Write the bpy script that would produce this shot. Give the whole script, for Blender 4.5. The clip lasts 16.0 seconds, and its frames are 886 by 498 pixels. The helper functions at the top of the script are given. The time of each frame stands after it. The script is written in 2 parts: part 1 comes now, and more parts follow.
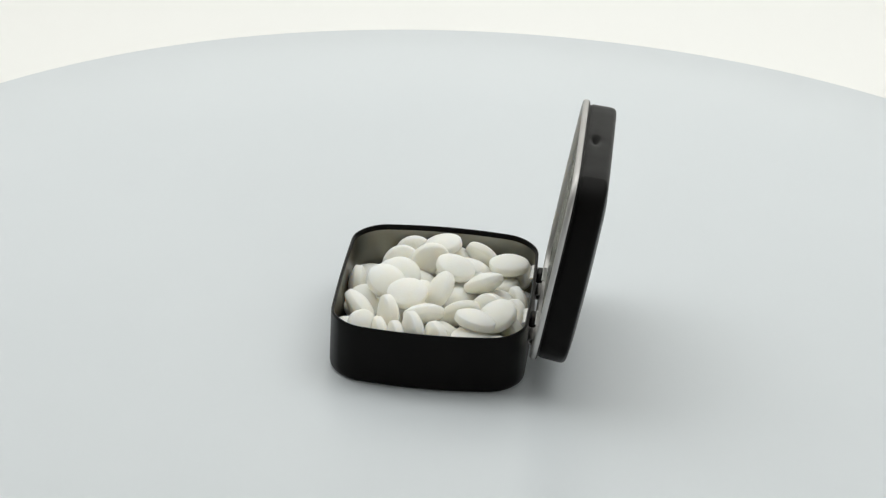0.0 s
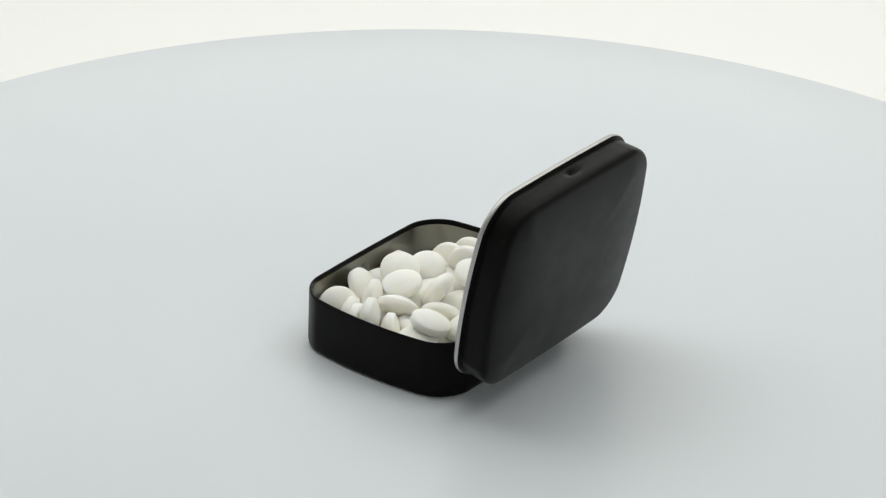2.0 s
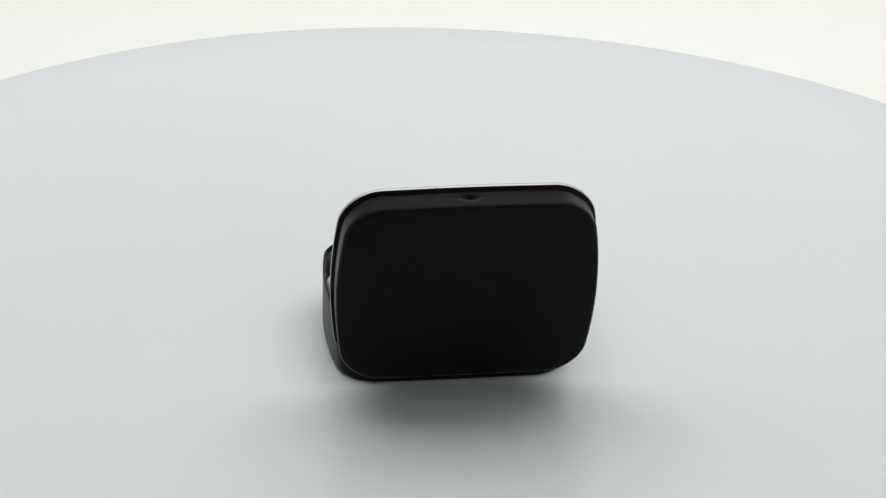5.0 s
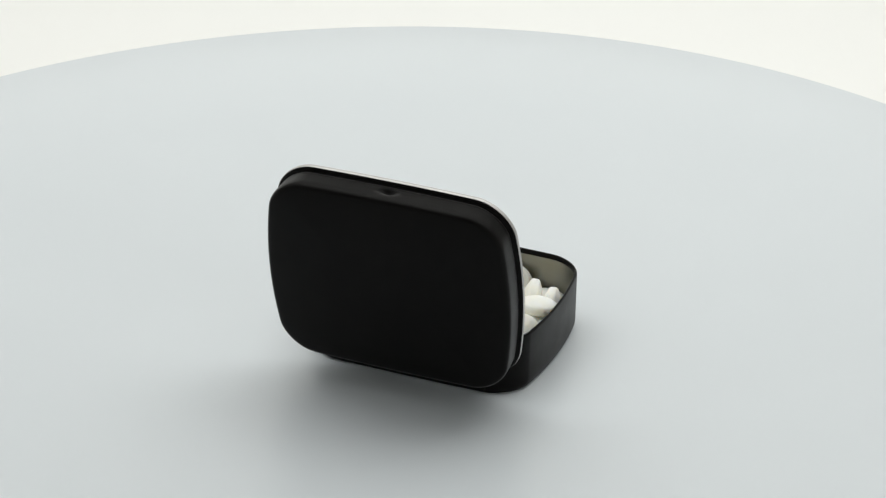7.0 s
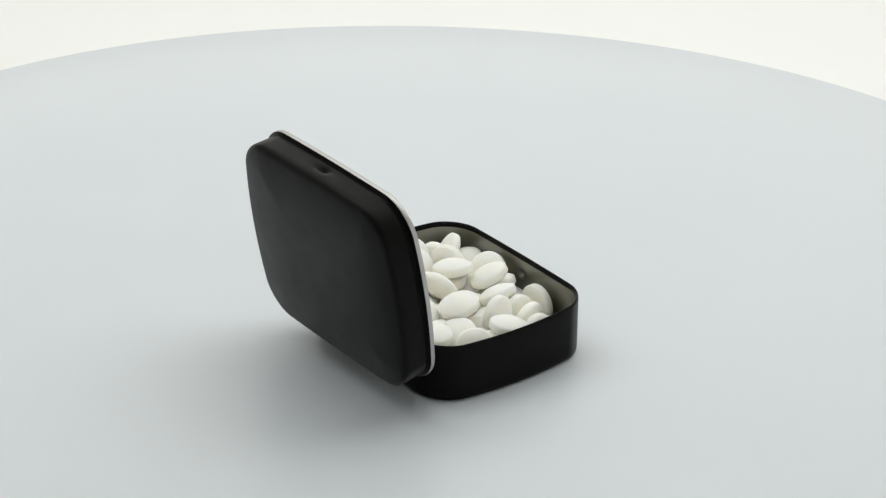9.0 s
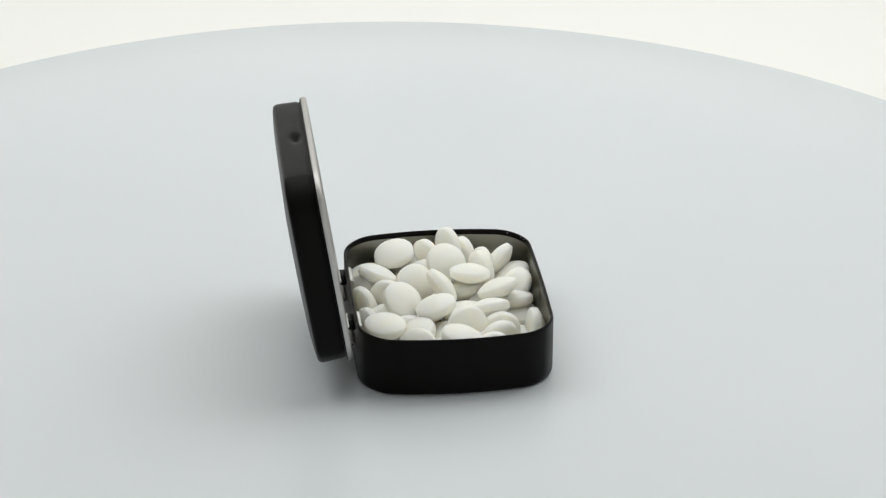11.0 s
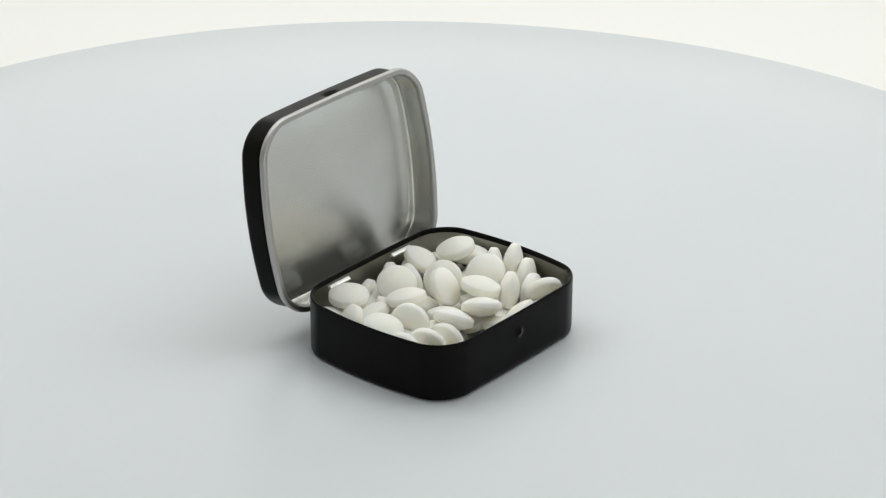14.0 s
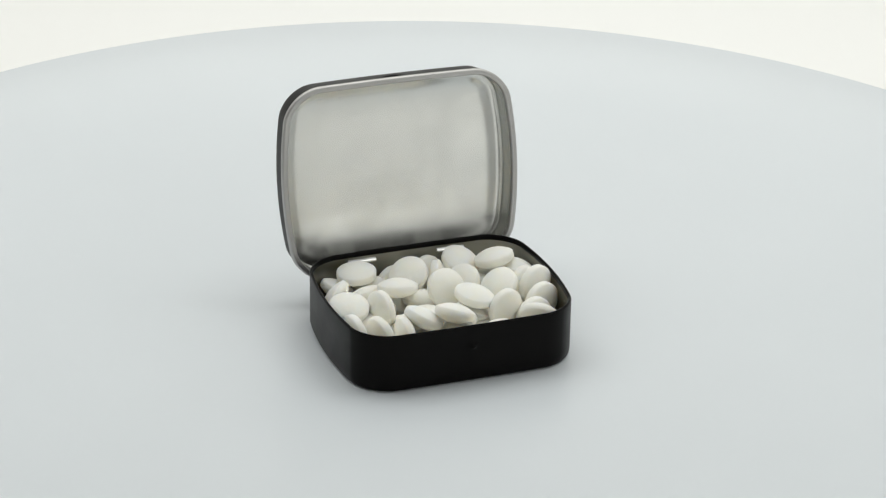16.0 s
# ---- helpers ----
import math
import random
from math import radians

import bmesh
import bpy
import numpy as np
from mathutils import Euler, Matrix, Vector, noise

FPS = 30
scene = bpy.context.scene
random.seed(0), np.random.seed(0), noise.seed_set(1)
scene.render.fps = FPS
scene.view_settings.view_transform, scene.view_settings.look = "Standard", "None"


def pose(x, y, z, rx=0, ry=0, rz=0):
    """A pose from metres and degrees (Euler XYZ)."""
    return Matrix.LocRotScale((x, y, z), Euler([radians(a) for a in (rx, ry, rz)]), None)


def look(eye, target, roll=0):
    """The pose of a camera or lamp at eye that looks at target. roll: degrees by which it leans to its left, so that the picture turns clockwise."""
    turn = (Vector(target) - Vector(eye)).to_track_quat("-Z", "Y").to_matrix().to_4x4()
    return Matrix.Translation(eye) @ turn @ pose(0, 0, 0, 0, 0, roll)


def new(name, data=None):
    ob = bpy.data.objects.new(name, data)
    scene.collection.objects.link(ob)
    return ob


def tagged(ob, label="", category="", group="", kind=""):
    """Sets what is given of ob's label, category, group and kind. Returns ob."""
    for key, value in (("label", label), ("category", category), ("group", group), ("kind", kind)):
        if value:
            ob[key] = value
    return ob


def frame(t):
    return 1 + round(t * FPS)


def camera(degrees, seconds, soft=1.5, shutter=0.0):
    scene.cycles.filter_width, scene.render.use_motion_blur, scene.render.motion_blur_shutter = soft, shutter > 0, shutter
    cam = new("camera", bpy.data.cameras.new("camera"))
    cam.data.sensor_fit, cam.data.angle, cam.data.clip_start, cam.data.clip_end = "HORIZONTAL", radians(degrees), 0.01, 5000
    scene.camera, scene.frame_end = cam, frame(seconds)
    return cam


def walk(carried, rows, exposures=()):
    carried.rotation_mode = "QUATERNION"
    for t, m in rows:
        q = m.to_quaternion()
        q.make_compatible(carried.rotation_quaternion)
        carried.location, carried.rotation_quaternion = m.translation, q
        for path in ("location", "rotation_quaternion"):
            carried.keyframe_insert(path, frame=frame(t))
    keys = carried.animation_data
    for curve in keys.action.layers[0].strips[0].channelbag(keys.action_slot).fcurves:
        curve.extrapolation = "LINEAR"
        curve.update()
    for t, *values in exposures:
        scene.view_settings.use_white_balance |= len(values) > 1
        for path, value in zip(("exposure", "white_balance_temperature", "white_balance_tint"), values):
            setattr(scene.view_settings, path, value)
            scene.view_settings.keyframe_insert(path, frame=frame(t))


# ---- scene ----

MM = 0.001
END = 16.0

# ---- camera: stands still in front of the turntable ----
cam = camera(18.529, END, soft=1.3)
EYE = Vector((0.0, -0.60691, 0.32671))
AIM = EYE + Vector((0.000284, 0.895084, -0.445897))
STAND = look(EYE, AIM, 1.476)
walk(cam, [(0.0, STAND), (END, STAND)], exposures=[(0.0, 0.0), (END, 0.0)])

# ---- light: a photo booth with a large top softbox and a smaller one in front ----
world = bpy.data.worlds.new("room_light")
scene.world = world
world.use_nodes = True
world.node_tree.nodes["Background"].inputs["Color"].default_value = (0.85, 0.93, 1.0, 1)
world.node_tree.nodes["Background"].inputs["Strength"].default_value = 0.03


def softbox(name, eye, target, sx, sy, watts, color):
    data = bpy.data.lights.new(name, "AREA")
    data.shape, data.size, data.size_y = "RECTANGLE", sx, sy
    data.energy, data.color = watts, color
    ob = new(name, data)
    ob.matrix_basis = look(eye, target)
    return ob


softbox("top_softbox", (0.0, 0.22, 0.79), (0.0, 0.17, 0.0), 1.56, 0.54, 6.08, (0.99, 1.0, 0.97))
softbox("front_softbox", (0.52, -0.64, 0.23), (0.0, 0.0, 0.10), 0.62, 0.50, 0.88, (0.985, 1.0, 0.96))


# ---- materials ----
def nodes_of(name):
    m = bpy.data.materials.new(name)
    m.use_nodes = True
    nt = m.node_tree
    return m, nt, nt.nodes["Principled BSDF"]


def add_noise(nt, scale, detail=4.0, rough=0.55, stretch=None):
    tex = nt.nodes.new("ShaderNodeTexNoise")
    tex.inputs["Scale"].default_value = scale
    tex.inputs["Detail"].default_value = detail
    tex.inputs["Roughness"].default_value = rough
    co = nt.nodes.new("ShaderNodeTexCoord")
    if stretch:
        mp = nt.nodes.new("ShaderNodeMapping")
        mp.inputs["Scale"].default_value = stretch
        nt.links.new(co.outputs["Object"], mp.inputs["Vector"])
        nt.links.new(mp.outputs["Vector"], tex.inputs["Vector"])
    else:
        nt.links.new(co.outputs["Object"], tex.inputs["Vector"])
    return tex


def ramp(nt, src, stops):
    r = nt.nodes.new("ShaderNodeValToRGB")
    els = r.color_ramp.elements
    for i, (pos, col) in enumerate(stops):
        el = els[i] if i < 2 else els.new(pos)
        el.position = pos
        el.color = (*col, 1) if len(col) == 3 else col
    nt.links.new(src, r.inputs["Fac"])
    return r


def bump(nt, bsdf, src, strength, distance):
    b = nt.nodes.new("ShaderNodeBump")
    b.inputs["Strength"].default_value = strength
    b.inputs["Distance"].default_value = distance
    nt.links.new(src, b.inputs["Height"])
    nt.links.new(b.outputs["Normal"], bsdf.inputs["Normal"])


def grey(v):
    return (v, v, v)


def mat_disc():
    m, nt, b = nodes_of("white_laminate")
    n = add_noise(nt, 9.0, 3.0)
    r = ramp(nt, n.outputs["Fac"], [(0.3, (0.718, 0.760, 0.794)), (0.7, (0.740, 0.782, 0.816))])
    nt.links.new(r.outputs["Color"], b.inputs["Base Color"])
    b.inputs["Roughness"].default_value = 0.31
    b.inputs["Specular IOR Level"].default_value = 0.5
    g = add_noise(nt, 900.0, 2.0)
    bump(nt, b, g.outputs["Fac"], 0.05, 0.0002)
    return m


def mat_black():
    m, nt, b = nodes_of("matte_black_lacquer")
    n = add_noise(nt, 60.0, 5.0)
    r = ramp(nt, n.outputs["Fac"], [(0.3, (0.0028, 0.0026, 0.0026)), (0.75, (0.0048, 0.0042, 0.004))])
    nt.links.new(r.outputs["Color"], b.inputs["Base Color"])
    n2 = add_noise(nt, 140.0, 4.0)
    rr2 = ramp(nt, n2.outputs["Fac"], [(0.3, grey(0.44)), (0.7, grey(0.52))])
    nt.links.new(rr2.outputs["Color"], b.inputs["Roughness"])
    # the lacquer is flat when seen straight on and shines at a low angle
    lw = nt.nodes.new("ShaderNodeLayerWeight")
    lw.inputs["Blend"].default_value = 0.5
    mr = nt.nodes.new("ShaderNodeMapRange")
    for key, v in (("From Min", 0.48), ("From Max", 0.66), ("To Min", 0.085), ("To Max", 0.34)):
        mr.inputs[key].default_value = v
    nt.links.new(lw.outputs["Facing"], mr.inputs["Value"])
    nt.links.new(mr.outputs["Result"], b.inputs["Specular IOR Level"])
    b.inputs["Sheen Weight"].default_value = 0.07
    b.inputs["Sheen Roughness"].default_value = 0.32
    g = add_noise(nt, 3500.0, 2.0)
    bump(nt, b, g.outputs["Fac"], 0.12, 0.00006)
    return m


def mat_tin(name, rough, tone, brushed=True):
    m, nt, b = nodes_of(name)
    if brushed:
        tan = nt.nodes.new("ShaderNodeTangent")
        tan.direction_type, tan.uv_map = "UV_MAP", "brush"
        nt.links.new(tan.outputs["Tangent"], b.inputs["Tangent"])
        b.inputs["Anisotropic"].default_value = 0.7
    b.inputs["Metallic"].default_value = 1.0
    n = add_noise(nt, 90.0, 5.0)
    r = ramp(nt, n.outputs["Fac"], [(0.25, tuple(c * 0.90 for c in tone)), (0.75, tone)])
    nt.links.new(r.outputs["Color"], b.inputs["Base Color"])
    g = add_noise(nt, 150.0, 3.0, 0.5, (0.12, 5.0, 0.6) if brushed else None)
    rr2 = ramp(nt, g.outputs["Fac"], [(0.25, grey(rough * 0.96)), (0.75, grey(rough * 1.04))])
    nt.links.new(rr2.outputs["Color"], b.inputs["Roughness"])
    wave = add_noise(nt, 75.0, 2.0)
    if brushed:
        # fine brush lines over the slow waves of the sheet
        lines = add_noise(nt, 900.0, 3.0, 0.6, (0.05, 1.0, 1.0))
        mix = nt.nodes.new("ShaderNodeMath")
        mix.operation = "MULTIPLY_ADD"
        nt.links.new(lines.outputs["Fac"], mix.inputs[0])
        mix.inputs[1].default_value = 0.015
        nt.links.new(wave.outputs["Fac"], mix.inputs[2])
        bump(nt, b, mix.outputs[0], 1.0, 0.00014)
    else:
        bump(nt, b, wave.outputs["Fac"], 1.0, 0.00011)
    return m


def mat_mint():
    m, nt, b = nodes_of("pressed_sugar")
    n = add_noise(nt, 420.0, 4.0)
    r = ramp(nt, n.outputs["Fac"], [(0.3, (0.985, 0.955, 0.845)), (0.7, (0.993, 0.975, 0.89))])
    nt.links.new(r.outputs["Color"], b.inputs["Base Color"])
    b.inputs["Roughness"].default_value = 0.62
    b.inputs["Specular IOR Level"].default_value = 0.3
    b.inputs["Subsurface Weight"].default_value = 1.0
    b.inputs["Subsurface Radius"].default_value = (1.0, 0.93, 0.82)
    b.inputs["Subsurface Scale"].default_value = 0.0024
    g = add_noise(nt, 1500.0, 4.0)
    bump(nt, b, g.outputs["Fac"], 0.45, 0.00014)
    return m


def mat_plain(name, color, rough, scale=6.0, vary=0.04):
    m, nt, b = nodes_of(name)
    n = add_noise(nt, scale, 4.0)
    r = ramp(nt, n.outputs["Fac"], [(0.3, tuple(c * (1 - vary) for c in color)), (0.7, color)])
    nt.links.new(r.outputs["Color"], b.inputs["Base Color"])
    b.inputs["Roughness"].default_value = rough
    return m


def mat_backdrop():
    m, nt, b = nodes_of("glowing_white_acrylic")
    b.inputs["Base Color"].default_value = (0.830, 0.832, 0.812, 1)
    b.inputs["Roughness"].default_value = 0.5
    # glow added to lift the sweep's brightness, with no lamp behind it
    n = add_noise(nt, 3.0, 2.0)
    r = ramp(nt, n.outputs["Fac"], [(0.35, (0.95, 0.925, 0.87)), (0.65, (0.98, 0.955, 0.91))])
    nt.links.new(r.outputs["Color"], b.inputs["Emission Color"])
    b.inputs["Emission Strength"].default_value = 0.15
    return m


DISC, BLACK, MINT = mat_disc(), mat_black(), mat_mint()
TIN_LID = mat_tin("brushed_tinplate", 0.25, (0.70, 0.70, 0.672))
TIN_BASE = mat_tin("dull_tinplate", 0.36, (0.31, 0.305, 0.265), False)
TIN_RIM = mat_tin("bare_rolled_steel", 0.5, (0.55, 0.54, 0.53), False)
TIN_CLIP = mat_tin("bright_steel_tab", 0.38, (0.78, 0.78, 0.77), False)
BACKDROP = mat_backdrop()
SIDE_CLOTH = mat_plain("pale_grey_cloth", (0.55, 0.555, 0.55), 0.95, 60.0)
FRONT_CLOTH = mat_plain("white_front_cloth", (0.74, 0.74, 0.73), 0.95, 60.0)
CLOTH = mat_plain("grey_cloth", (0.22, 0.22, 0.218), 0.95, 60.0)
TABLE = mat_plain("grey_table_laminate", (0.55, 0.55, 0.55), 0.6, 12.0)
ROOM = mat_plain("grey_room_paint", (0.30, 0.30, 0.30), 0.9, 3.0)
FOOT = mat_plain("dark_plastic", (0.05, 0.05, 0.05), 0.5, 20.0)


# ---- mesh helpers ----
def part(name, bm, material, parent=None, label="", smooth=True):
    me = bpy.data.meshes.new(name)
    bmesh.ops.recalc_face_normals(bm, faces=bm.faces)
    for f in bm.faces:
        f.smooth = smooth
    bm.to_mesh(me)
    bm.free()
    me.materials.append(material)
    ob = new(name, me)
    if parent:
        ob.parent = parent
    if label:
        ob["label"] = label
    return ob


def outline(a, b, r, sx, sy, n=12, k=10, dense=()):
    """Closed outline of a box with round corners and slightly bowed sides; dense: x positions added on the front side."""
    a0, b0 = a - sx, b - sy
    pts = []
    for c, (ux, uy) in enumerate(((1, 1), (-1, 1), (-1, -1), (1, -1))):
        for i in range(n + 1):
            th = math.pi / 2 * (c + i / n)
            pts.append((ux * (a0 - r) + r * math.cos(th), uy * (b0 - r) + r * math.sin(th)))
        x, y = pts[-1]
        if c == 0:
            pts += [(x - 2 * (a0 - r) * i / k, y) for i in range(1, k)]
        elif c == 1:
            pts += [(x, y - 2 * (b0 - r) * i / k) for i in range(1, k)]
        elif c == 2:
            xs = [x + 2 * (a0 - r) * i / k for i in range(1, k)]
            xs = sorted([v for i, v in enumerate(xs) if not dense or i != k // 2 - 1] + list(dense))
            pts += [(v, y) for v in xs]
        else:
            pts += [(x, y + 2 * (b0 - r) * i / k) for i in range(1, k)]
    return [(x * (1 + sx / a0 * (1 - (y / b0) ** 2)), y * (1 + sy / b0 * (1 - (x / a0) ** 2))) for x, y in pts]


def loft(bm, rings, cap_first=False, cap_last=False):
    loops = [[bm.verts.new(Vector(p) * MM) for p in ring] for ring in rings]
    for r0, r1 in zip(loops, loops[1:]):
        m = len(r0)
        for i in range(m):
            bm.faces.new((r0[i], r0[(i + 1) % m], r1[(i + 1) % m], r1[i]))
    if cap_first:
        bm.faces.new(loops[0][::-1])
    if cap_last:
        bm.faces.new(loops[-1])
    return loops


# ---- the turning plate ----
TILT = Matrix.Rotation(0.0222, 4, "Y") @ Matrix.Rotation(0.0015, 4, "X")


def turn(t):
    w = 2 * math.pi * t / 16
    a = -15.2711 * t - 0.2027 * math.sin(w) - 0.0563 * math.cos(w)
    return Matrix.Rotation(radians(a), 4, "Z") @ TILT


def plate_radius(f):
    return (211.29 + 13.59 * math.cos(f) - 4.17 * math.sin(f) + 0.62 * math.cos(2 * f) - 0.97 * math.sin(2 * f)
            + 0.40 * math.cos(4 * f) - 0.48 * math.sin(5 * f + 0.8))


def build_turntable():
    top = new("turntable")
    tagged(top, "round white laminate turntable plate, slowly turning", "turntable")
    n = 240
    bm = bmesh.new()

    def ring(inset, z):
        return [((plate_radius(2 * math.pi * i / n) - inset) * math.cos(2 * math.pi * i / n),
                 (plate_radius(2 * math.pi * i / n) - inset) * math.sin(2 * math.pi * i / n), z) for i in range(n)]
    loft(bm, [ring(1.0, -6.0), ring(0.0, -5.4), ring(0.0, -0.5), ring(0.15, -0.15), ring(0.5, 0.0), ring(60, 0.0), ring(130, 0.0)], True, True)
    part("plate", bm, DISC, top)
    bm = bmesh.new()
    ca = [(math.cos(2 * math.pi * i / 64), math.sin(2 * math.pi * i / 64)) for i in range(64)]
    loft(bm, [[(95 * x, 95 * y, -36) for x, y in ca], [(98 * x, 98 * y, -34) for x, y in ca], [(98 * x, 98 * y, -8) for x, y in ca],
              [(95 * x, 95 * y, -6.2) for x, y in ca]], True, True)
    part("drive_base", bm, FOOT, top, "dark plastic turntable base")
    return top


# ---- the tin ----
A, B, RC, SX, SY, H = 30.25, 24.485, 8.1, 2.85, 0.5, 15.4
LA, LB = 31.97, 25.886
HINGE_Y, HINGE_Z, LEAN = B + 1.012, 7.175, 8.647
TIN_POSE = Matrix.Translation((-1.371 * MM, 1.039 * MM, 0)) @ Matrix.Rotation(radians(-95.072), 4, "Z")
DENSE = [i * 0.25 for i in range(-14, 15)]


def box_ring(a, b, r, inset, z, bump_at=None, out=0.0, w=1.5, hgt=0.8):
    k = max(r - inset, 0.6)
    ring = []
    for x, y in outline(a - inset, b - inset, k, SX, SY, dense=DENSE):
        if bump_at is not None and y < 0:
            y -= out * math.exp(-((x / w) ** 2) - ((z - bump_at) / hgt) ** 2)
        ring.append((x, y, z))
    return ring


def tin_body(parent):
    bm = bmesh.new()
    prof = [(6.0, 0.3), (2.8, 0.25), (1.8, 0.0), (1.2, 0.02), (0.7, 0.12), (0.36, 0.34), (0.14, 0.72), (0.03, 1.3), (0.0, 2.2)]
    prof += [(0.0, 3.6 + 0.9 * i) for i in range(5)]
    prof += [(0.0, 8.0 + 0.3 * i) for i in range(1, 15)]
    prof += [(0.0, H - 0.7), (0.02, H - 0.35), (0.12, H - 0.1), (0.33, H), (0.56, H - 0.1), (0.72, H - 0.35), (0.76, H - 0.8), (0.72, H - 1.25), (0.64, H - 1.4)]
    loft(bm, [box_ring(A, B, RC, i, z, 9.9, 0.7 if i < 0.1 else 0.0, 1.0, 0.95) for i, z in prof], True)
    body = part("body", bm, BLACK, parent)
    bm = bmesh.new()
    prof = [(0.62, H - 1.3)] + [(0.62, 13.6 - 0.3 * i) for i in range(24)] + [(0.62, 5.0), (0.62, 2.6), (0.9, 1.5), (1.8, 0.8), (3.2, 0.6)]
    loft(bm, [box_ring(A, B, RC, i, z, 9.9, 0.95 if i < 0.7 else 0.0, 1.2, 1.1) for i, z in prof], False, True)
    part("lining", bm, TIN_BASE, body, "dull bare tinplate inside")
    return body


def lid_frame():
    """Lid space: x along the hinge, y up the open lid from its middle, z outwards through its top."""
    s, c = math.sin(radians(LEAN)), math.cos(radians(LEAN))
    m = Matrix(((1, 0, 0, 0), (0, s, c, HINGE_Y * MM), (0, c, -s, HINGE_Z * MM), (0, 0, 0, 1)))
    return m @ Matrix.Translation((0, LB * MM, 0))


def lid_ring(inset, z, dent=0.0):
    k = max(RC + 0.4 - inset, 0.8)
    ring = []
    for x, y in outline(LA - inset, LB - inset, k, SX, SY, dense=DENSE):
        y = -y
        if dent and y > 0:
            y -= dent * math.exp(-((x / 2.0) ** 2) - ((z - 3.9) / 0.95) ** 2)
        ring.append((x, y, z))
    return ring


def tin_lid(parent):
    bm = bmesh.new()
    prof = [(0.07, 1.0), (0.18, 1.16), (0.4, 1.3), (0.9, 1.4), (1.1, 1.55), (1.1, 1.8), (0.95, 2.1)] + [(0.85 - 0.012 * i, 2.3 + 0.25 * i) for i in range(14)]
    prof += [(0.66, 6.2), (0.66, 6.8), (0.69, 7.3), (0.8, 7.7), (1.05, 8.05), (1.45, 8.28), (2.0, 8.42), (2.8, 8.55), (4.5, 8.78), (7.0, 9.06), (10.0, 9.3), (14.0, 9.5), (19.0, 9.58)]
    loft(bm, [lid_ring(i, z, 1.15 if 2.2 < z < 5.8 else 0.0) for i, z in prof], False, True)
    lid = part("lid", bm, BLACK, parent)
    lid.matrix_basis = lid_frame()
    bm = bmesh.new()
    prof = [(0.35, 1.22), (0.09, 1.02), (0.0, 0.7), (0.02, 0.2), (0.12, -0.08), (0.4, -0.35), (0.75, -0.36), (0.92, -0.2), (1.1, -0.34), (1.38, -0.3), (1.58, 0.05), (1.6, 0.9)]
    loft(bm, [lid_ring(i, z) for i, z in prof])
    part("rolled_rim", bm, TIN_RIM, lid, "bare silver rolled rim")
    bm = bmesh.new()
    prof = [(1.57, 0.7)] + [(1.5, 1.0 + 0.3 * i) for i in range(13)] + [(1.5, 5.4), (1.5, 6.0), (1.52, 6.35), (1.6, 6.6), (1.78, 6.77), (2.05, 6.85), (2.4, 6.87)]
    rings = [lid_ring(i, z, 1.0 if 2.2 < z < 5.2 else 0.0) for i, z in prof]
    # the panel is a shallow dish, flat in the middle and turned up along its edges
    for i in (3.0, 3.7, 4.5, 5.4, 6.4, 7.5, 8.7, 10.0, 11.5, 13.2, 15.0, 17.0, 19.0, 21.0):
        k = min((i - 2.4) / 2.6, 1.0)
        k = k * k * (3 - 2 * k)
        rings.append([(x, y, 6.87 + 1.55 * k * (1 - min(abs(x) / 29.5, 1.0) ** 6) * (1 - min(abs(y) / 23.5, 1.0) ** (7 if y > 0 else 3.2)))
                      for x, y, _ in lid_ring(i, 7.0)])
    loft(bm, rings, False, True)
    lining = part("lid_lining", bm, TIN_LID, lid, "brushed bare tinplate inside of lid")
    # brush direction runs along the hinge
    uv = lining.data.uv_layers.new(name="brush")
    for loop in lining.data.loops:
        co = lining.data.vertices[loop.vertex_index].co
        uv.data[loop.index].uv = (co.y * 10, co.x * 10)
    return lid


def bar(bm, lo, hi, soft=0.15):
    """A small box with softened edges, in mm."""
    made = bmesh.ops.create_cube(bm, size=1.0)["verts"]
    for v in made:
        v.co = Vector((lo[i] if v.co[i] < 0 else hi[i]) for i in range(3)) * MM
    edges = list({e for v in made for e in v.link_edges})
    bmesh.ops.bevel(bm, geom=edges, offset=soft * MM, segments=2, affect="EDGES")


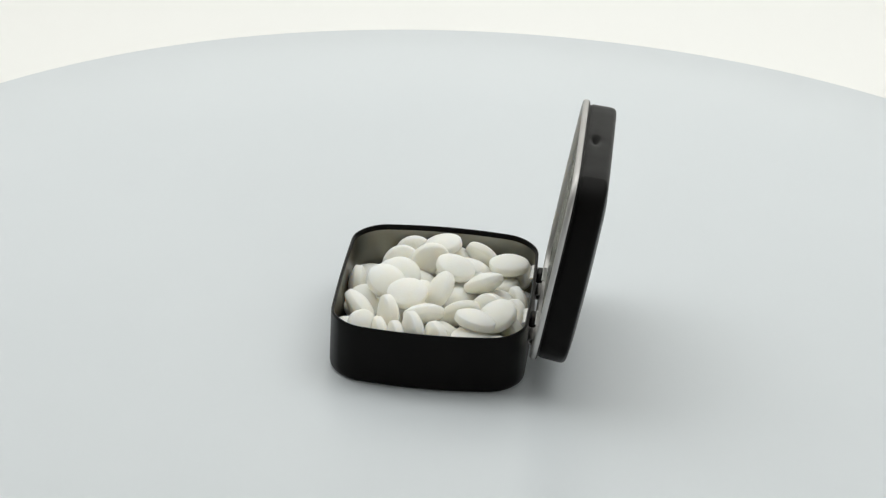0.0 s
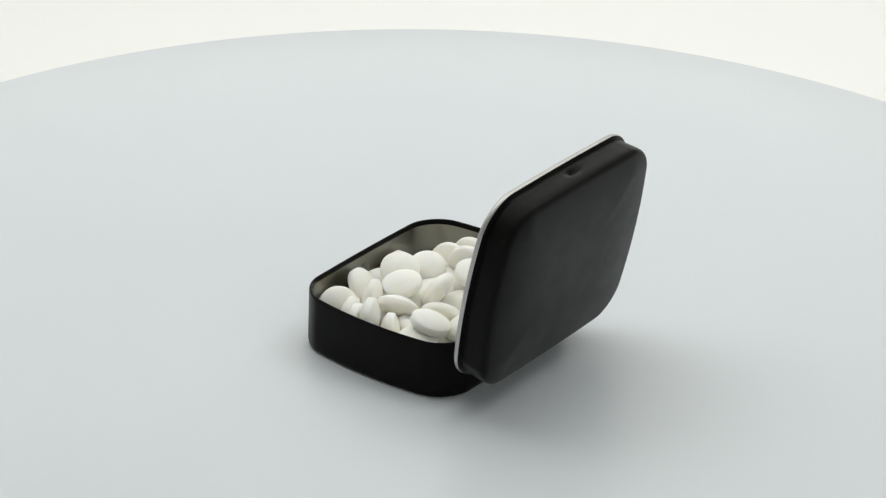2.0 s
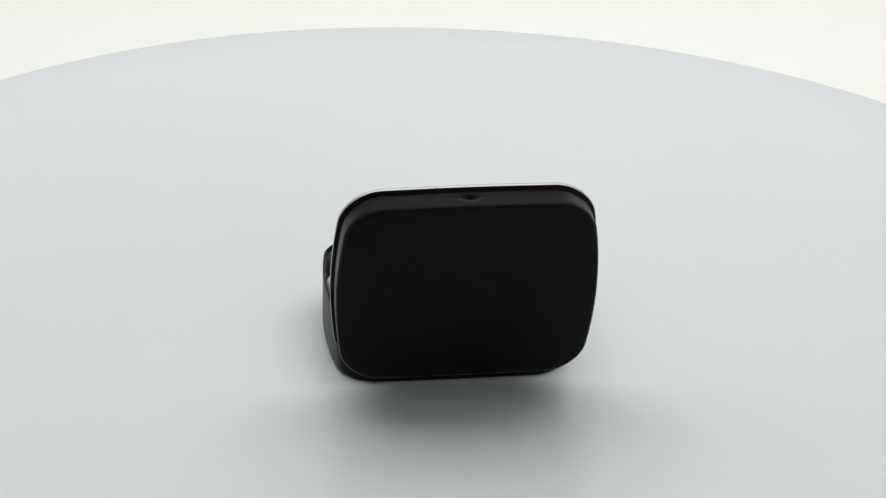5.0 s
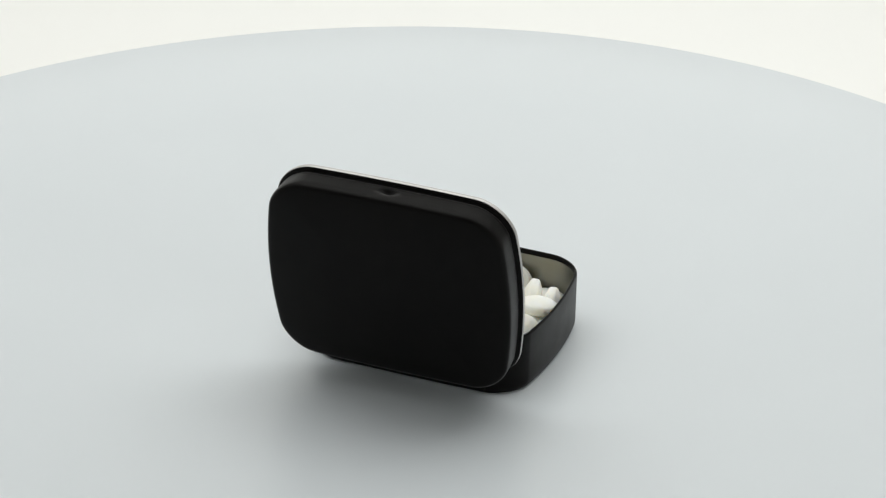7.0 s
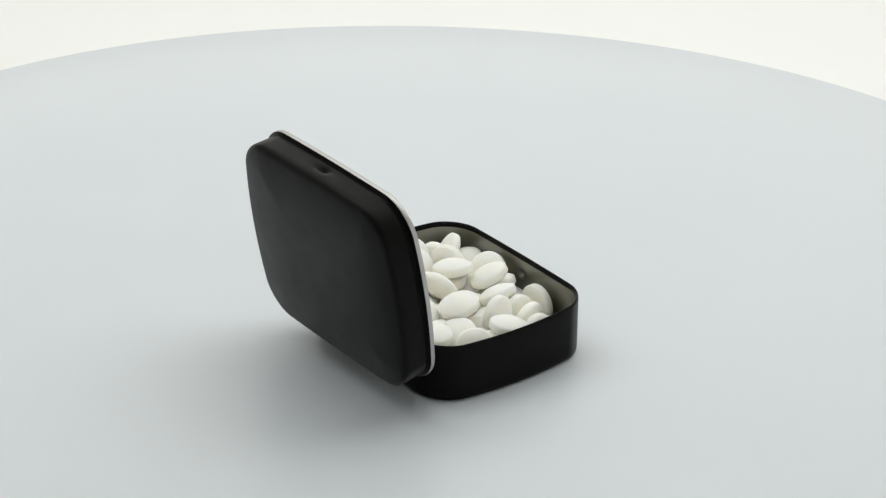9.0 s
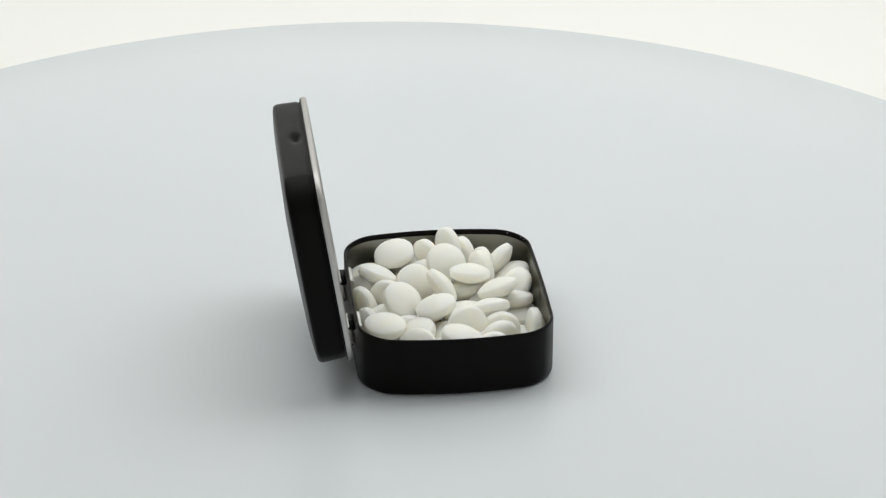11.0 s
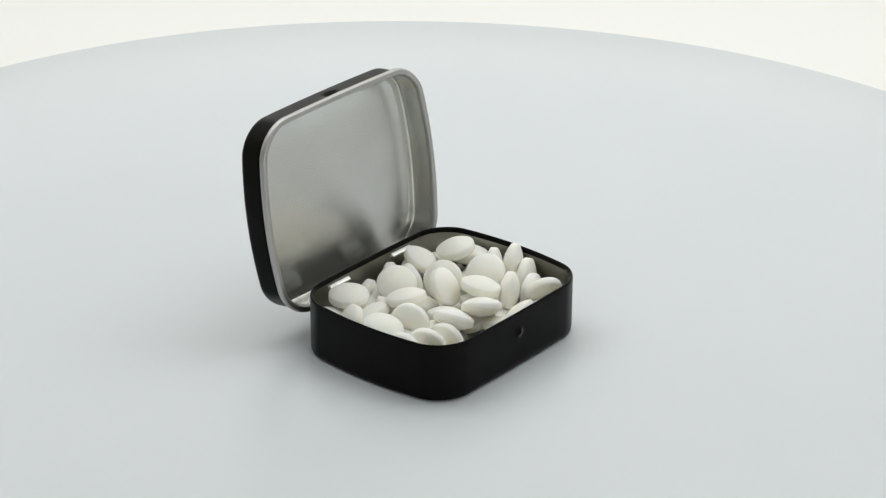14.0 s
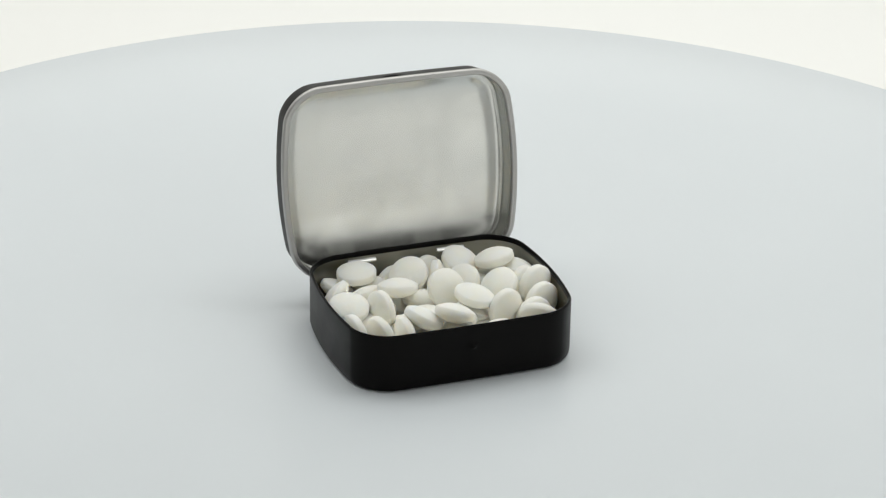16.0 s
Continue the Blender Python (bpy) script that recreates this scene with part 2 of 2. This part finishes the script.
def tin_hinge(parent, x0):
    """A hinge: a lug through the back wall into the lid, with a folded bright tab inside."""
    w = 3.7
    bm = bmesh.new()
    bar(bm, (x0 - w, B - 0.2, 11.9), (x0 + w, B + 1.5, 12.9), 0.25)
    lug = part("hinge_lug", bm, BLACK, parent)
    path = [(B - 1.75, 12.7), (B - 1.72, 12.95), (B - 1.45, 13.12), (B - 0.92, 13.32), (B - 0.72, 13.2), (B - 0.7, 12.4)]
    bm = bmesh.new()
    rows = []
    for i, (y, z) in enumerate(path):
        y0, z0 = path[max(i - 1, 0)]
        y1, z1 = path[min(i + 1, len(path) - 1)]
        l = math.hypot(y1 - y0, z1 - z0)
        ny, nz = -(z1 - z0) / l * 0.12, (y1 - y0) / l * 0.12
        rows.append([(x0 - w, y + ny, z + nz), (x0 + w, y + ny, z + nz), (x0 + w, y - ny, z - nz), (x0 - w, y - ny, z - nz)])
    loft(bm, rows, True, True)
    part("hinge_tab", bm, TIN_CLIP, lug, "bright folded steel tab", False)
    bm = bmesh.new()
    rows = [[(x0 + sx * (w - 0.1), y, z + dz) for sx, dz in ((-1, 0), (1, 0), (1, -0.2), (-1, -0.2))]
            for y, z in ((B + 1.3, 13.02), (B + 1.5, 13.0), (B + 2.25, 12.72), (B + 2.35, 12.35))]
    loft(bm, rows, True, True)
    part("hinge_end", bm, TIN_CLIP, lug, "bright bent end of the hinge lug", False)
    bm = bmesh.new()
    rows = []
    for i in range(13):
        a = math.pi * (0.1 + 1.5 * i / 12)
        rows.append([(x0 + sx * w, B + 0.75 + r * math.cos(a), 8.0 + r * math.sin(a)) for sx, r in ((-1, 0.85), (1, 0.85), (1, 0.6), (-1, 0.6))])
    loft(bm, rows, True, True)
    part("knuckle", bm, TIN_RIM, lug, "bare steel hinge knuckle", False)
    return lug


def paint_chip(parent, deg, r, z, size):
    bm = bmesh.new()
    bmesh.ops.create_icosphere(bm, subdivisions=2, radius=size * MM)
    a = radians(deg)
    for v in bm.verts:
        v.co = Vector((v.co.x * 1.5, v.co.y, v.co.z * 0.35))
        v.co = Matrix.Rotation(a + math.pi / 2, 3, "Z") @ v.co + Vector((19.2 + r * math.cos(a), -15.9 + r * math.sin(a), z)) * MM
    return part("paint_chip", bm, TIN_CLIP, parent, "bare bright metal speck on the rim")


def build_tin():
    tin = new("mint_tin")
    tagged(tin, "small matte black hinged tin standing open, full of white mints", "tin")
    body = tin_body(tin)
    for deg, r, z, size in ((-66, 7.6, 15.3, 0.09), (-56, 7.58, 15.3, 0.07), (-24, 7.6, 15.3, 0.08)):
        paint_chip(body, deg, r, z, size)
    tin_lid(tin)
    for x in (-12.7, 11.4):
        tin_hinge(tin, x)
    return tin


# ---- mints ----
def mint_mesh():
    prof = [(0.0, 2.5), (0.8, 2.47), (1.7, 2.34), (2.6, 2.11), (3.5, 1.76), (4.25, 1.38), (4.7, 1.12), (4.98, 0.92), (5.1, 0.72), (5.13, 0.0)]
    prof += [(r, -z) for r, z in prof[-2::-1]]
    n = 32
    bm = bmesh.new()
    rings = [[(r * math.cos(2 * math.pi * i / n), r * math.sin(2 * math.pi * i / n), z) for i in range(n)] for r, z in prof[1:-1]]
    loops = loft(bm, rings)
    for ring, z, s in ((loops[0], 2.5, 1), (loops[-1], -2.5, -1)):
        c = bm.verts.new((0, 0, z * MM))
        for i in range(n):
            bm.faces.new((ring[i], ring[(i + 1) % n], c))
    bmesh.ops.recalc_face_normals(bm, faces=bm.faces)
    for f in bm.faces:
        f.smooth = True
    me = bpy.data.meshes.new("mint")
    bm.to_mesh(me)
    bm.free()
    me.materials.append(MINT)
    return me


MINT_MESH = mint_mesh()
MOVERS = []


def mint(x, y, z, nx, ny, nz):
    """A mint in the tin's space: its middle in mm and the way that its face looks."""
    q = Vector((nx, ny, nz)).to_track_quat("Z", "Y")
    ob = new("mint", MINT_MESH)
    tagged(ob, "round domed white peppermint lying in the open tin", "mint", "mints in the tin")
    MOVERS.append((ob, TIN_POSE @ Matrix.LocRotScale(Vector((x, y, z)) * MM, q, None) @ Matrix.Rotation(x * 1.7 + y, 4, "Z")))
    return ob


# ---- surroundings ----
def slab(name, lo, hi, material, kind="structure", label=""):
    bm = bmesh.new()
    bmesh.ops.create_cube(bm, size=1.0)
    for v in bm.verts:
        v.co = Vector((lo[i] if v.co[i] < 0 else hi[i]) for i in range(3))
    ob = part(name, bm, material, None, "", False)
    return tagged(ob, label, "", "", kind)


def build_surroundings():
    slab("table_top", (-0.9, -1.3, -0.076), (0.9, 0.9, -0.046), TABLE, label="grey laminate table top under the photo booth")
    # sweep behind the plate
    bm = bmesh.new()
    prof = [(-0.98, -0.040), (0.24, -0.040)]
    prof += [(0.24 + 0.22 * math.sin(i * math.pi / 24), 0.18 - 0.22 * math.cos(i * math.pi / 24)) for i in range(1, 13)] + [(0.46, 0.80)]
    top = [[bm.verts.new((x, y, z)) for x in (-0.84, 0.84)] for y, z in prof]
    low = [[bm.verts.new((x, y + 0.004, z - 0.004)) for x in (-0.84, 0.84)] for y, z in prof]
    for i in range(len(prof) - 1):
        bm.faces.new((top[i][0], top[i][1], top[i + 1][1], top[i + 1][0]))
        bm.faces.new((low[i][0], low[i + 1][0], low[i + 1][1], low[i][1]))
        for s in (0, 1):
            bm.faces.new((top[i][s], top[i + 1][s], low[i + 1][s], low[i][s]))
    for i in (0, -1):
        bm.faces.new((top[i][0], top[i][1], low[i][1], low[i][0]))
    tagged(part("backdrop", bm, BACKDROP), "creamy white acrylic sweep behind the turntable, with an added glow", "", "", "structure")
    # side cloths, out of view, added to soften the lid's shadows
    slab("bounce_left", (-0.86, -1.00, -0.045), (-0.85, 0.47, 0.80), SIDE_CLOTH, label="unseen pale grey side cloth added to bounce light")
    slab("bounce_right", (0.85, -1.00, -0.045), (0.86, 0.47, 0.80), SIDE_CLOTH, label="unseen pale grey side cloth added to bounce light")
    slab("tent_roof", (-0.86, -1.00, 0.81), (0.86, 0.47, 0.82), CLOTH, label="grey cloth roof of the photo booth")
    # unseen cloth added to throw light back on the mints and lid
    slab("front_bounce", (-0.85, -1.00, -0.036), (0.85, -0.99, 0.80), FRONT_CLOTH, label="unseen white cloth added behind the camera to bounce light")
    slab("floor", (-2.2, -2.6, -0.82), (2.2, 1.6, -0.80), ROOM, label="plain grey room floor")
    slab("ceiling", (-2.2, -2.6, 1.78), (2.2, 1.6, 1.80), ROOM, label="plain grey room ceiling")
    slab("wall_north", (-2.2, 1.6, -0.80), (2.2, 1.62, 1.78), ROOM, label="plain grey room wall")
    slab("wall_south", (-2.2, -2.62, -0.80), (2.2, -2.6, 1.78), ROOM, label="plain grey room wall")
    slab("wall_east", (2.2, -2.6, -0.80), (2.22, 1.6, 1.78), ROOM, label="plain grey room wall")
    slab("wall_west", (-2.22, -2.6, -0.80), (-2.2, 1.6, 1.78), ROOM, label="plain grey room wall")


build_surroundings()
turntable = build_turntable()
tin = build_tin()
MOVERS.append((turntable, Matrix.Identity(4)))
MOVERS.append((tin, TIN_POSE))

# the mints, top layer first
mint(19.0, 11.3, 14.6, -0.18, 0.22, 0.96)
mint(24.5, -3.3, 13.0, -0.43, 0.90, 0.03)
mint(24.7, -7.4, 10.1, -0.36, 0.93, 0.00)
mint(20.7, -16.0, 10.2, 0.46, 0.76, 0.46)
mint(20.8, -12.1, 8.7, -0.28, 0.96, -0.00)
mint(13.7, -10.6, 11.3, -0.41, 0.91, -0.00)
mint(7.3, -18.5, 9.5, -0.23, 0.73, 0.65)
mint(15.3, -1.7, 13.2, -0.62, -0.21, 0.76)
mint(6.8, -6.8, 14.1, 0.24, -0.07, 0.97)
mint(2.1, 0.9, 13.3, 0.23, -0.80, 0.55)
mint(8.7, 6.9, 10.9, -0.74, -0.35, 0.58)
mint(11.6, 16.2, 12.4, 0.28, -0.39, 0.88)
mint(-4.2, 11.5, 13.1, -0.46, -0.37, 0.81)
mint(-9.8, 3.7, 13.9, 0.07, 0.28, 0.96)
mint(-16.3, 17.0, 12.7, -0.06, -0.03, 1.00)
mint(-16.5, -3.2, 11.8, 0.96, 0.29, -0.05)
mint(-24.2, -1.0, 12.8, 0.00, -0.24, 0.97)
mint(-24.3, 9.7, 10.2, -0.73, 0.49, 0.47)
mint(-0.5, -12.9, 13.2, 0.34, 0.32, 0.88)
mint(-7.7, -10.0, 11.6, 0.51, 0.13, 0.85)
mint(-13.2, -12.0, 8.0, 1.00, 0.08, 0.02)
mint(-19.0, -10.9, 8.9, 0.94, 0.28, 0.18)
mint(-10.0, -21.2, 6.6, 0.05, -1.00, 0.01)
mint(1.9, -17.3, 8.3, 0.39, 0.09, 0.91)
mint(23.6, 2.4, 10.4, 0.53, -0.85, 0.00)
mint(23.9, 10.9, 11.3, 0.15, 0.11, 0.98)
mint(3.8, 20.4, 7.9, 0.50, -0.86, 0.09)
mint(-5.7, 20.4, 6.7, -0.36, 0.93, 0.11)
mint(-16.4, 9.2, 9.9, -0.21, 0.52, 0.83)
mint(4.5, 14.0, 9.4, 0.90, -0.42, 0.13)
mint(10.6, 20.2, 7.6, -0.56, 0.80, 0.21)
mint(7.4, -6.1, 9.0, 0.42, 0.12, 0.90)
mint(-15.6, 2.8, 8.1, -0.15, 0.50, 0.85)
mint(-23.8, -10.7, 3.9, -0.25, -0.41, 0.88)
mint(-24.3, -2.6, 3.7, 0.37, 0.04, 0.93)
mint(-23.0, 5.0, 4.0, 0.22, 0.48, 0.85)
mint(-23.1, 16.0, 4.1, -0.28, 0.47, 0.84)
mint(-14.7, -12.0, 3.7, -0.03, -0.38, 0.93)
mint(-14.2, -3.8, 3.5, -0.24, 0.18, 0.95)
mint(-13.7, 10.0, 3.5, 0.14, 0.28, 0.95)
mint(-15.3, 18.7, 3.6, -0.32, -0.06, 0.94)
mint(-3.7, -16.2, 3.2, -0.01, -0.11, 0.99)
mint(-6.0, -7.6, 4.0, -0.33, -0.41, 0.85)
mint(-3.8, 4.0, 3.8, 0.37, 0.23, 0.90)
mint(-5.9, 14.0, 3.7, -0.36, 0.01, 0.93)
mint(5.1, -18.7, 3.2, -0.08, -0.09, 0.99)
mint(2.0, -5.9, 3.8, 0.23, -0.35, 0.91)
mint(2.9, 9.0, 3.9, 0.45, 0.17, 0.88)
mint(0.5, 18.5, 3.7, 0.27, 0.27, 0.92)
mint(13.1, -18.6, 3.8, 0.42, -0.12, 0.90)
mint(10.4, -7.5, 3.4, 0.21, -0.12, 0.97)
mint(15.1, 4.2, 3.5, 0.03, -0.29, 0.96)
mint(14.1, 18.8, 4.0, -0.36, -0.38, 0.85)
mint(20.4, -18.3, 3.9, -0.30, -0.35, 0.89)
mint(18.3, -4.7, 3.8, -0.40, 0.19, 0.90)
mint(23.9, 7.3, 3.1, -0.00, -0.15, 0.99)
mint(22.7, 16.5, 3.8, -0.16, -0.40, 0.90)
mint(-20.5, -18.2, 4.5, -0.12, 0.09, 0.99)
mint(-20.2, -4.2, 8.6, -0.24, -0.17, 0.95)
mint(-24.1, 4.7, 8.6, 0.03, 0.55, 0.83)
mint(-20.6, 18.1, 8.0, 0.52, 0.10, 0.85)
mint(-11.4, -18.7, 4.6, 0.01, -0.21, 0.98)
mint(-11.3, -5.2, 8.1, 0.02, 0.35, 0.94)
mint(-9.2, 8.6, 8.4, 0.52, -0.33, 0.79)
mint(-13.2, 15.3, 7.5, -0.33, -0.32, 0.89)
mint(-0.6, -18.4, 5.6, 0.02, -0.10, 0.99)
mint(-3.0, -3.8, 8.6, 0.29, 0.15, 0.95)
mint(-2.7, 5.4, 8.6, 0.21, 0.04, 0.98)
mint(-4.0, 16.4, 8.2, -0.11, 0.27, 0.96)
mint(8.3, -11.2, 6.5, 0.00, -0.46, 0.89)
mint(1.2, -10.6, 8.6, -0.32, 0.41, 0.85)
mint(7.6, 1.6, 5.0, -0.14, -0.17, 0.97)
mint(8.5, 14.3, 4.6, -0.09, -0.10, 0.99)
mint(17.5, -18.7, 7.8, 0.07, 0.35, 0.93)
mint(15.7, -5.7, 7.7, -0.37, 0.04, 0.93)
mint(16.1, 4.3, 8.6, -0.44, 0.51, 0.74)
mint(14.9, 12.6, 7.6, 0.28, 0.41, 0.87)
mint(23.7, -11.3, 4.8, -0.13, 0.22, 0.97)
mint(24.2, -0.7, 6.4, -0.02, 0.54, 0.84)
mint(23.9, 8.6, 7.3, -0.23, 0.67, 0.71)
mint(20.4, 18.2, 8.0, 0.01, 0.17, 0.99)
mint(-25.3, -8.4, 9.0, 0.98, 0.21, 0.02)


def motions():
    steps = int(END * 2)
    for ob, place in MOVERS:
        walk(ob, [(i / 2, turn(i / 2) @ place) for i in range(steps + 1)])


motions()
